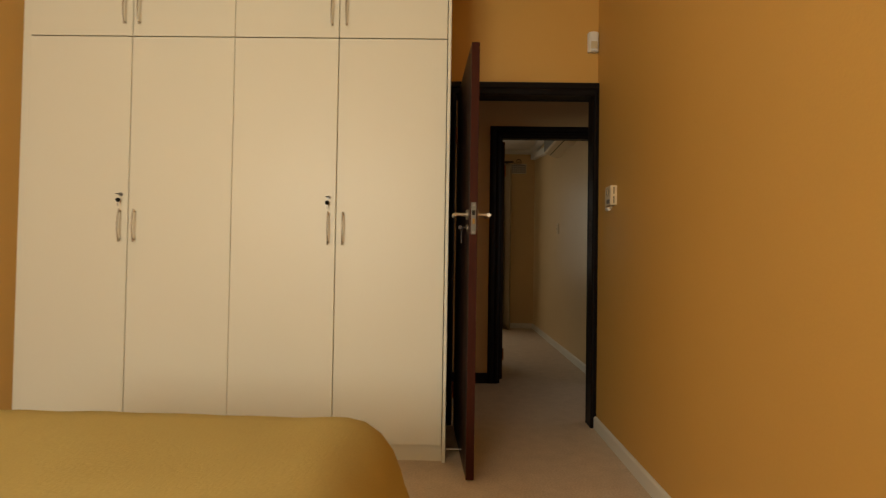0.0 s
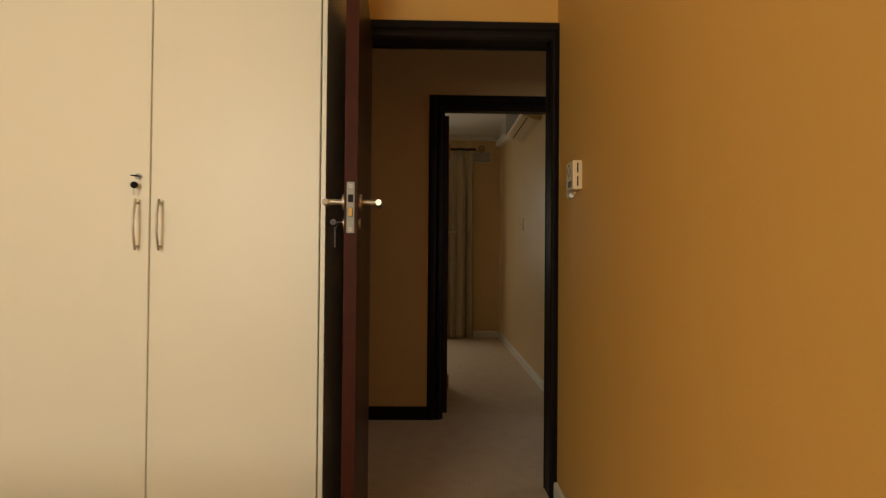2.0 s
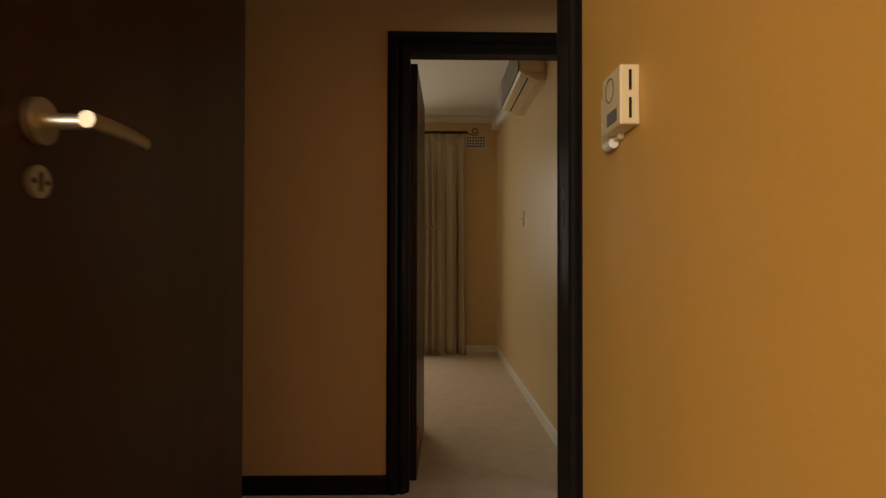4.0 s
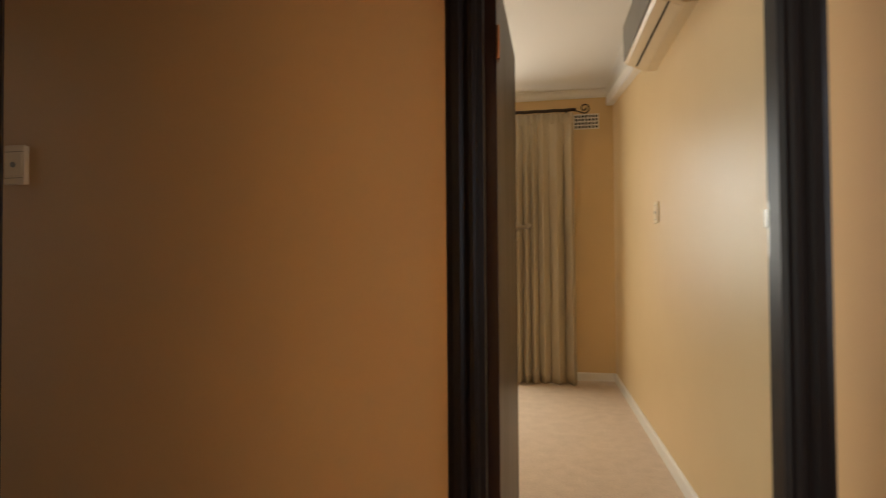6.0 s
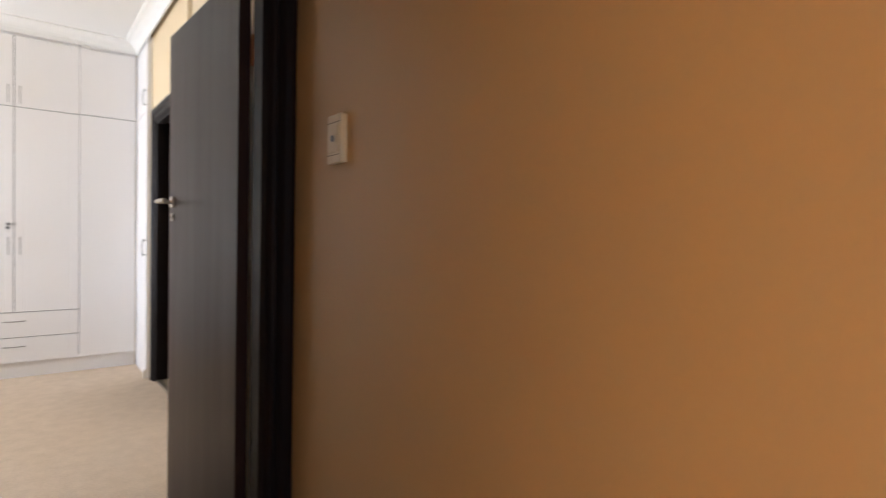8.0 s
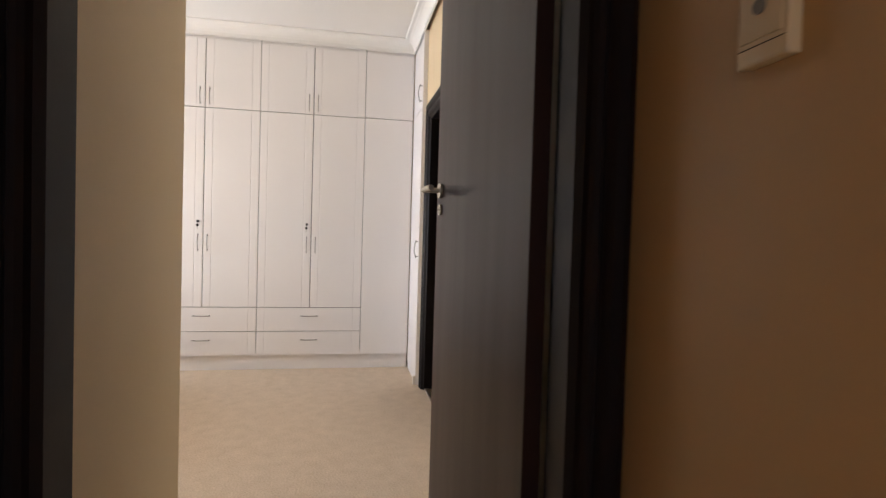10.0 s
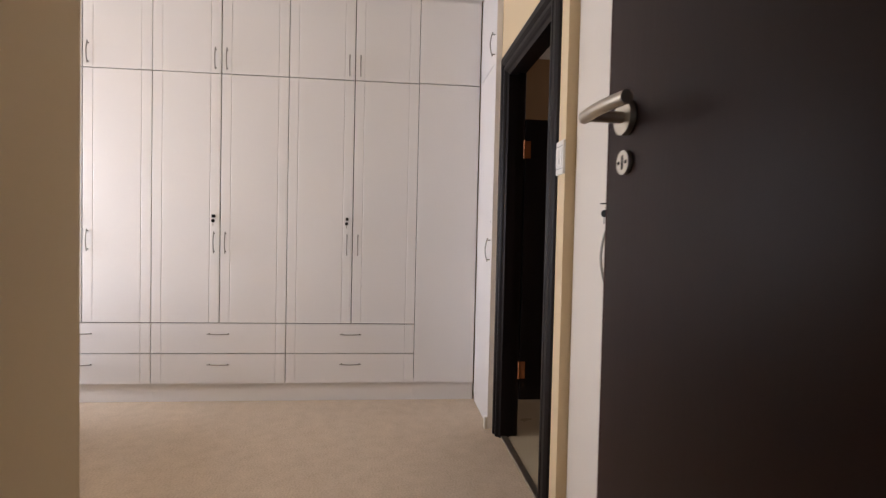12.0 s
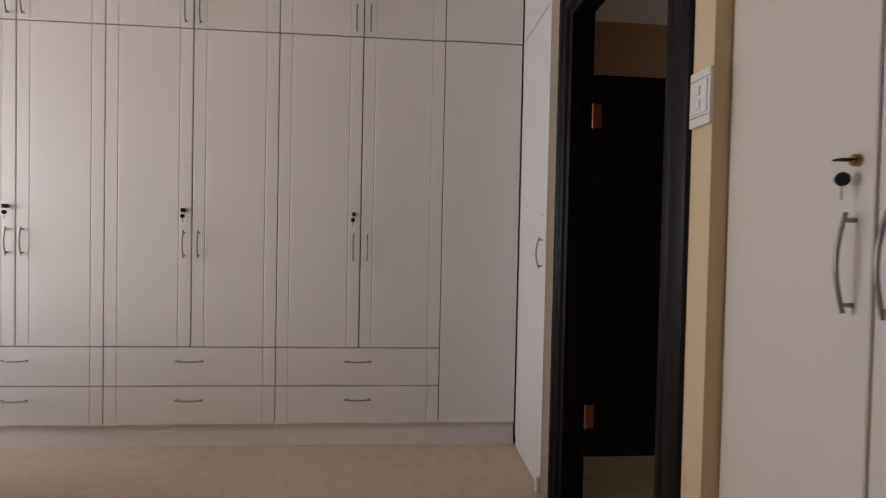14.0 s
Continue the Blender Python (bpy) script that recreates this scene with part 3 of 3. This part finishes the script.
def keypad():
    s = thing("intercom", pose(-0.0125, -0.345, 1.378, 0, 0, -90), "ivory wall intercom with a dial and slotted side", "intercom")
    part("base_plate", boxes(((-0.12, -0.014, -0.062), (-0.01, 0, 0.048)), bevel=0.005), PLASTIC, s)
    b = part("housing", boxes(((-0.035, -0.036, -0.052), (0.065, 0, 0.056)), bevel=0.003), PLASTIC, s)
    for z in (-0.018, 0.032):
        part("slot", boxes(((0.0642, -0.020, z - 0.023), (0.0658, -0.015, z + 0.014))), BLACK, b)
    bm = bmesh.new()
    tube(bm, [(0.010 + 0.022 * math.cos(q), -0.0365, 0.024 + 0.022 * math.sin(q)) for q in (2 * math.pi * i / 24 for i in range(25))], 0.0016, 6)
    part("dial", bm, GREY_PANEL, b)
    part("display", boxes(((-0.005, -0.0372, -0.042), (0.05, -0.0355, -0.018))), GREY_PANEL, b, "small grey display")
    for z in (-0.03, 0.015):
        bm = bmesh.new()
        cylinder(bm, (-0.08, -0.013, z + 0.01), (-0.08, -0.020, z + 0.01), 0.007, 14)
        part("knob", bm, WHITE_PLASTIC, s, smooth=True)
    bm = bmesh.new()
    cylinder(bm, (-0.08, -0.012, -0.064), (-0.04, -0.012, -0.064), 0.010, 14)
    part("clip", bm, WHITE_PLASTIC, s, smooth=True)


keypad()


def sensor():
    s = thing("motion_sensor", pose(-0.048, -0.0005, 2.375), "white alarm motion sensor high in a room corner", "sensor")
    outline = [(-0.034, 0), (-0.034, -0.02), (-0.024, -0.036), (0, -0.042), (0.024, -0.036), (0.034, -0.02), (0.034, 0)]
    bm = prism(bmesh.new(), outline, -0.062, 0.062, lambda u, v, w: Vector((u, v, w)))
    bmesh.ops.bevel(bm, geom=bm.edges[:], offset=0.005, segments=2, affect="EDGES")
    b = part("housing", bm, WHITE_PLASTIC, s, smooth=True)
    part("lens", boxes(((-0.02, -0.0435, -0.045), (0.02, -0.036, 0.0)), bevel=0.003), PLASTIC, b)


sensor()

# hook that holds the bedroom door open
hook = thing("door_hook", pose(-0.926, -0.625, 0.065), "thin white wire hook holding the open door", "door hook")
bm = bmesh.new()
tube(bm, [(0, 0, 0), (0.05, 0.0, 0.001), (0.096, 0, 0.0), (0.102, 0.0, -0.006)], 0.0022, 8)
part("wire", bm, WHITE_PLASTIC, hook)
part("eye", cylinder(bmesh.new(), (0, 0, 0), (0.004, 0, 0), 0.008, 12), STEEL, hook)

# striker plate in the bedroom door frame
strike = thing("strike_plate", pose(-0.0442, 0.036, 1.222), "scratched steel strike plate on the dark jamb", "strike plate")
part("plate", boxes(((-0.0016, -0.010, -0.053), (0.001, 0.010, 0.053)), bevel=0.0006), IRON, strike)
part("lip", boxes(((-0.003, -0.024, 0.014), (0.001, -0.009, 0.040)), bevel=0.0008), DULL, strike, "bare steel lip")


strike = thing("strike_plate", pose(0.2772, 1.221, 1.21), "bright steel strike plate on the far door jamb", "strike plate")
part("plate", boxes(((-0.0016, -0.016, -0.08), (0.001, 0.020, 0.07)), bevel=0.0006), STEEL, strike)
part("lip", boxes(((-0.006, 0.016, 0.0), (0.001, 0.031, 0.05)), bevel=0.0012), STEEL, strike, "curved steel lip")


# ---- far bedroom ----
def air_conditioner():
    """Wall unit: local x along the wall, -y out of it, z up from its underside."""
    a = thing("air_conditioner", pose(0.3345, 2.925, 2.22, 0, 0, -90), "white wall-hung air conditioner with a grey front", "air conditioner")
    L, D, H = 0.87, 0.170, 0.29
    side = [(0, 0.0), (-0.055, 0.0), (-D + 0.012, 0.048), (-D, 0.062), (-D, H - 0.03), (-D + 0.02, H), (0, H)]
    bm = prism(bmesh.new(), side, 0, L, lambda u, v, w: Vector((w, u, v)))
    body = part("body", bm, PLASTIC, a)
    part("front_panel", boxes(((0.010, -D - 0.010, 0.066), (L - 0.010, -D + 0.002, H - 0.02)), bevel=0.004), GREY_PANEL, a, "grey satin front panel")

    def slope(k, lift):
        """A point on the slanted underside, k from back to front."""
        return (-0.055 + (-D + 0.067) * k - lift * 0.42, 0.048 * k - lift * 0.9)
    for k0, k1, lift, surface, name in ((0.50, 0.58, 0.0012, BLACK, "air_slot"), (0.60, 0.98, 0.004, PLASTIC, "louvre"), (0.05, 0.48, 0.002, PLASTIC, "lower_lip")):
        p, q, r, t = slope(k0, -0.001), slope(k1, -0.001), slope(k1, lift), slope(k0, lift)
        part(name, prism(bmesh.new(), [p, q, r, t], 0.035, L - 0.035, lambda u, v, w: Vector((w, u, v))), surface, a)
    for x in (0.0, L):
        s = -1 if x == 0 else 1
        part("end_cap", boxes(((x, -D + 0.006, 0.05), (x + s * 0.008, -0.004, H - 0.006)), bevel=0.003), PLASTIC, a)
    return a


air_conditioner()
trunking = thing("pipe_trunking", pose(0.3345, 2.95, 2.375), "white plastic pipe trunking along the wall", "trunking")
bm = prism(bmesh.new(), [(0, -0.045), (-0.055, -0.045), (-0.062, -0.037), (-0.062, 0.037), (-0.055, 0.045), (0, 0.045)], 0.0, 1.815, lambda u, v, w: Vector((u, w, v + 0.21 * w / 1.815)))
part("channel", bm, WHITE_PLASTIC, trunking)


def air_brick():
    v = thing("vent", pose(0.094, 4.7695, 2.402), "white perforated air vent high on the wall", "vent")
    W, H = 0.215, 0.132
    part("backing", boxes(((-W / 2, -0.002, -H / 2), (W / 2, 0.0, H / 2))), BLACK, v)
    for i in range(8):
        x = -W / 2 + W * i / 7
        part("bar", boxes(((x - 0.0055, -0.006, -H / 2), (x + 0.0055, -0.0022, H / 2))), WHITE_PLASTIC, v)
    for i in range(5):
        z = -H / 2 + H * i / 4
        part("cross_bar", boxes(((-W / 2 - 0.006, -0.007, z - 0.005), (W / 2 + 0.006, -0.0024, z + 0.005))), WHITE_PLASTIC, v)


air_brick()


def curtain(m, width, height, folds, label, seed):
    """Pleated cloth hanging from local z = height to 0 with deep uneven folds."""
    rnd = random.Random(seed)
    c = thing("curtain", m, label, "curtain", "curtains at the window")
    cuts = [0.0]
    for _ in range(folds):
        cuts.append(cuts[-1] + rnd.uniform(0.6, 1.5))
    cuts = [q / cuts[-1] for q in cuts]
    depths = [rnd.uniform(0.7, 1.35) for _ in range(folds)]
    lean = [rnd.uniform(-0.5, 0.5) for _ in range(folds + 1)]
    steps, nv = 16, 28
    bm = bmesh.new()
    front = []
    for j in range(nv + 1):
        k = j / nv
        row = []
        for n in range(folds):
            for i in range(steps + (n == folds - 1)):
                q = i / steps
                full = min(0.25 + k * 2.2, 1.0)
                drift = ((1 - q) * lean[n] + q * lean[n + 1]) * 0.022 * k
                x = (cuts[n] + (cuts[n + 1] - cuts[n]) * q) * width + drift + 0.011 * math.sin(4 * math.pi * q) * full
                y = 0.058 * depths[n] * full * math.sin(2 * math.pi * q) + 0.006 * math.sin(9 * k + n)
                row.append(bm.verts.new((x, y, height * (1 - k))))
        front.append(row)
    nu = len(front[0]) - 1
    for j in range(nv):
        for i in range(nu):
            bm.faces.new((front[j][i], front[j][i + 1], front[j + 1][i + 1], front[j + 1][i]))
    cloth = part("cloth", bm, CURTAIN, c, smooth=True)
    sol = cloth.modifiers.new("thickness", "SOLIDIFY")
    sol.thickness = 0.004
    for i in range(folds):
        x = width * (i + 0.75) / folds
        part("pleat", boxes(((x - 0.009, -0.042, height - 0.10), (x + 0.009, -0.012, height - 0.004)), bevel=0.004), CURTAIN, c)
    return c


curtain(pose(-0.735, 4.57, 0.008), 0.70, 2.435, 8, "taupe pleated floor-length curtain drawn open", 4)
curtain(pose(-2.95, 4.57, 0.008), 0.70, 2.435, 8, "taupe pleated floor-length curtain drawn open", 9)
rod = thing("curtain_rod", pose(-1.512, 4.57, 2.466), "dark twisted iron curtain rod with scrolled end", "curtain rod")
bm = tube(bmesh.new(), [(-1.5 + 3.0 * i / 60, 0.002 * math.sin(i * 1.9), 0.002 * math.cos(i * 1.9)) for i in range(61)], 0.015, 10)
part("bar", bm, IRON, rod, smooth=True)
for s in (-1, 1):
    pts = [(s * 1.48, 0, 0), (s * 1.52, 0, -0.018)]
    for i in range(30):
        q = -math.pi / 2 + 0.28 * i
        r = 0.046 * (1 - i / 38)
        pts.append((s * (1.575 + r * math.cos(q)), 0, 0.010 + r * math.sin(q)))
    part("finial", tube(bmesh.new(), pts, 0.006, 8), IRON, rod, "scrolled iron end", True)
for x in (-1.42, 1.42):
    part("bracket", boxes(((x - 0.01, 0, -0.01), (x + 0.01, 0.199, 0.01)), bevel=0.002), IRON, rod)
for i in range(20):
    x = (-1.42 + 0.065 * i) if i < 10 else (0.85 + 0.062 * (i - 10))
    part("ring", tube(bmesh.new(), [(x, 0.018 * math.cos(q), 0.018 * math.sin(q) - 0.004) for q in (2 * math.pi * k / 14 for k in range(15))], 0.0025, 6), IRON, rod)

lamp = thing("downlight", pose(-0.25, 2.6, CEIL_B), "small lit recessed ceiling downlight", "downlight")
bm = bmesh.new()
cylinder(bm, (0, 0, -0.006), (0, 0, 0.0), 0.045, 28)
part("trim_ring", bm, WHITE_PLASTIC, lamp, smooth=True)
part("bulb", cylinder(bmesh.new(), (0, 0, -0.009), (0, 0, -0.0062), 0.028, 24), LAMP, lamp, "glowing lamp")


# ---- windows ----
def window(name, m, width, height, lights, label):
    """Local x across, y through the wall, z up from the sill; steel frame with panes."""
    w = thing(name, m, label, "window", kind="structure")
    t = 0.035
    part("window_frame", boxes(((0, 0, 0), (t, 0.05, height)), ((width - t, 0, 0), (width, 0.05, height)), ((t, 0, 0), (width - t, 0.05, t)), ((t, 0, height - t), (width - t, 0.05, height))), WHITE_PLASTIC, w)
    for i in range(1, lights):
        x = width * i / lights
        part("mullion", boxes(((x - 0.015, 0.003, t), (x + 0.015, 0.047, height - t))), WHITE_PLASTIC, w)
    for i in range(lights):
        p = part("pane", boxes(((width * i / lights + 0.017, 0.022, t + 0.001), (width * (i + 1) / lights - 0.017, 0.027, height - t - 0.001))), GLASS, w)
        p.visible_shadow = False
    part("window_sill", boxes(((-0.02, -0.09, -0.03), (width + 0.02, 0.06, -0.001)), bevel=0.004), SKIRTING, w)
    return w


window("window_1", pose(-1.55, -5.22, 0.851, 0, 0, 180), 1.5, 1.398, 2, "white framed bedroom window")
window("window_2", pose(-2.45, 4.81, 0.851), 1.9, 1.348, 3, "white framed bedroom window behind curtains")
window("window_4", pose(1.63, 1.0, 0.601, 0, 0, -90), 0.78, 1.498, 1, "glazed opening at the passage end")
window("window_3", pose(-3.9, -3.43, 0.051, 0, 0, 180), 2.2, 2.098, 3, "white framed glazed bedroom door to the garden")


# ---- beds ----
def cloth_block(x0, x1, y0, y1, z0, z1, radius, wave, seed, flare=0.0, nx=56, ny=64):
    """Bedspread: a top with rounded shoulders that hangs down to z0 with soft folds."""
    bm = bmesh.new()
    drop = z1 - z0
    hx, hy, cx, cy = (x1 - x0) / 2, (y1 - y0) / 2, (x0 + x1) / 2, (y0 + y1) / 2

    def fold(s, half):
        """Distance along the cloth from the middle to (out, down)."""
        a = abs(s)
        flat = half - radius
        if a <= flat:
            return a, 0.0
        q = (a - flat) / radius
        if q < math.pi / 2:
            return flat + radius * math.sin(q), radius * (1 - math.cos(q))
        return half, radius + (a - flat - radius * math.pi / 2)
    sx, sy = hx - radius + radius * math.pi / 2 + drop - radius, hy - radius + radius * math.pi / 2 + drop - radius
    grid = []
    for j in range(ny + 1):
        row = []
        for i in range(nx + 1):
            u, v = -sx + 2 * sx * i / nx, -sy + 2 * sy * j / ny
            ox, dx = fold(u, hx)
            oy, dy = fold(v, hy)
            d = min(max(dx, dy) + 0.35 * min(dx, dy), drop)
            out = wave * (d / drop) * math.sin((u if dy > dx else v) * 17 + seed) + flare * d
            x = cx + math.copysign(ox + (out if dx >= dy else 0), u)
            y = cy + math.copysign(oy + (out if dy > dx else 0), v)
            soft = 0.006 * noise.noise(Vector((u * 3, v * 3, seed))) + 0.003 * noise.noise(Vector((u * 9, v * 9, seed)))
            row.append(bm.verts.new((x, y, z1 - d + soft * (1 if d < 0.1 else 0))))
        grid.append(row)
    for j in range(ny):
        for i in range(nx):
            bm.faces.new((grid[j][i], grid[j][i + 1], grid[j + 1][i + 1], grid[j + 1][i]))
    return bm


def quilt(x0, x1, y0, y1):
    """Plump duvet: rounded loops from its crown down a bulging side to a tucked hem, with drooping corners."""
    profile = [(0.60, 0.785), (0.42, 0.782), (0.28, 0.77), (0.18, 0.748), (0.11, 0.715), (0.06, 0.67), (0.025, 0.61), (0.005, 0.55), (0.0, 0.50), (0.012, 0.45), (0.036, 0.405), (0.07, 0.37), (0.11, 0.345), (0.17, 0.34)]
    cx, cy, n = (x0 + x1) / 2, (y0 + y1) / 2, 280
    bm = bmesh.new()
    loops = []
    for k, (inset, z) in enumerate(profile):
        hx, hy = (x1 - x0) / 2 - inset, (y1 - y0) / 2 - inset
        low = max(0.0, (k - 7) / 6)
        loop = []
        for i in range(n):
            q = 2 * math.pi * i / n
            c, d = math.cos(q), math.sin(q)
            x = hx * math.copysign(abs(c) ** 0.3, c)
            y = hy * math.copysign(abs(d) ** 0.3, d)
            corner = (2 * abs(c * d)) ** 6
            wrinkle = noise.noise(Vector((x * 4, y * 4, z * 7))) * 0.016 + max(0.0, 1 - 5 * abs(noise.noise(Vector((x * 3.5, y * 3.5, z * 9))))) * 0.022
            grow = 1 - wrinkle + 0.02 * corner * low
            loop.append(bm.verts.new((cx + x * grow, cy + y * grow, z - 0.12 * corner * low - wrinkle * 0.6)))
        loops.append(loop)
    for a, b in zip(loops, loops[1:]):
        for i in range(n):
            bm.faces.new((a[i], b[i], b[(i + 1) % n], a[(i + 1) % n]))
    bm.faces.new(loops[0])
    bm.faces.new(loops[-1][::-1])
    bmesh.ops.recalc_face_normals(bm, faces=bm.faces[:])
    return bm


bed = thing("bed", pose(0, 0, 0), "double bed under a mustard woven bedspread", "bed")
part("base", boxes(((-2.50, -3.78, 0.06), (-1.18, -1.95, 0.30)), bevel=0.02), DUVET, bed)
part("mattress", boxes(((-2.51, -3.80, 0.30), (-1.17, -1.93, 0.525)), bevel=0.04), DUVET, bed)
part("bedspread", cloth_block(-2.58, -1.095, -3.85, -1.80, 0.06, 0.590, 0.11, 0.014, 1.0, 0.28), SPREAD, bed, "mustard woven bedspread hanging to the floor", True)
for x in (-2.4, -1.3):
    for y in (-3.7, -1.98):
        part("leg", cylinder(bmesh.new(), (x, y, 0), (x, y, 0.07), 0.025, 12), WENGE, bed)

bed = thing("bed", pose(0, 0, 0), "bed with a plump cream duvet, near the wardrobes", "bed")
part("base", boxes(((-5.42, -2.98, 0.06), (-4.32, -1.45, 0.30)), bevel=0.02), DUVET, bed)
part("mattress", boxes(((-5.44, -3.0, 0.30), (-4.30, -1.43, 0.50)), bevel=0.05), DUVET, bed)
part("duvet", quilt(-5.72, -4.20, -3.02, -1.12), DUVET, bed, "plump cream duvet with a hanging corner", True)
bpy.data.objects["duvet"].modifiers.new("smooth", "SUBSURF").levels = 1
for x in (-5.3, -4.42):
    for y in (-2.85, -1.6):
        part("leg", cylinder(bmesh.new(), (x, y, 0), (x, y, 0.07), 0.025, 12), WENGE, bed)
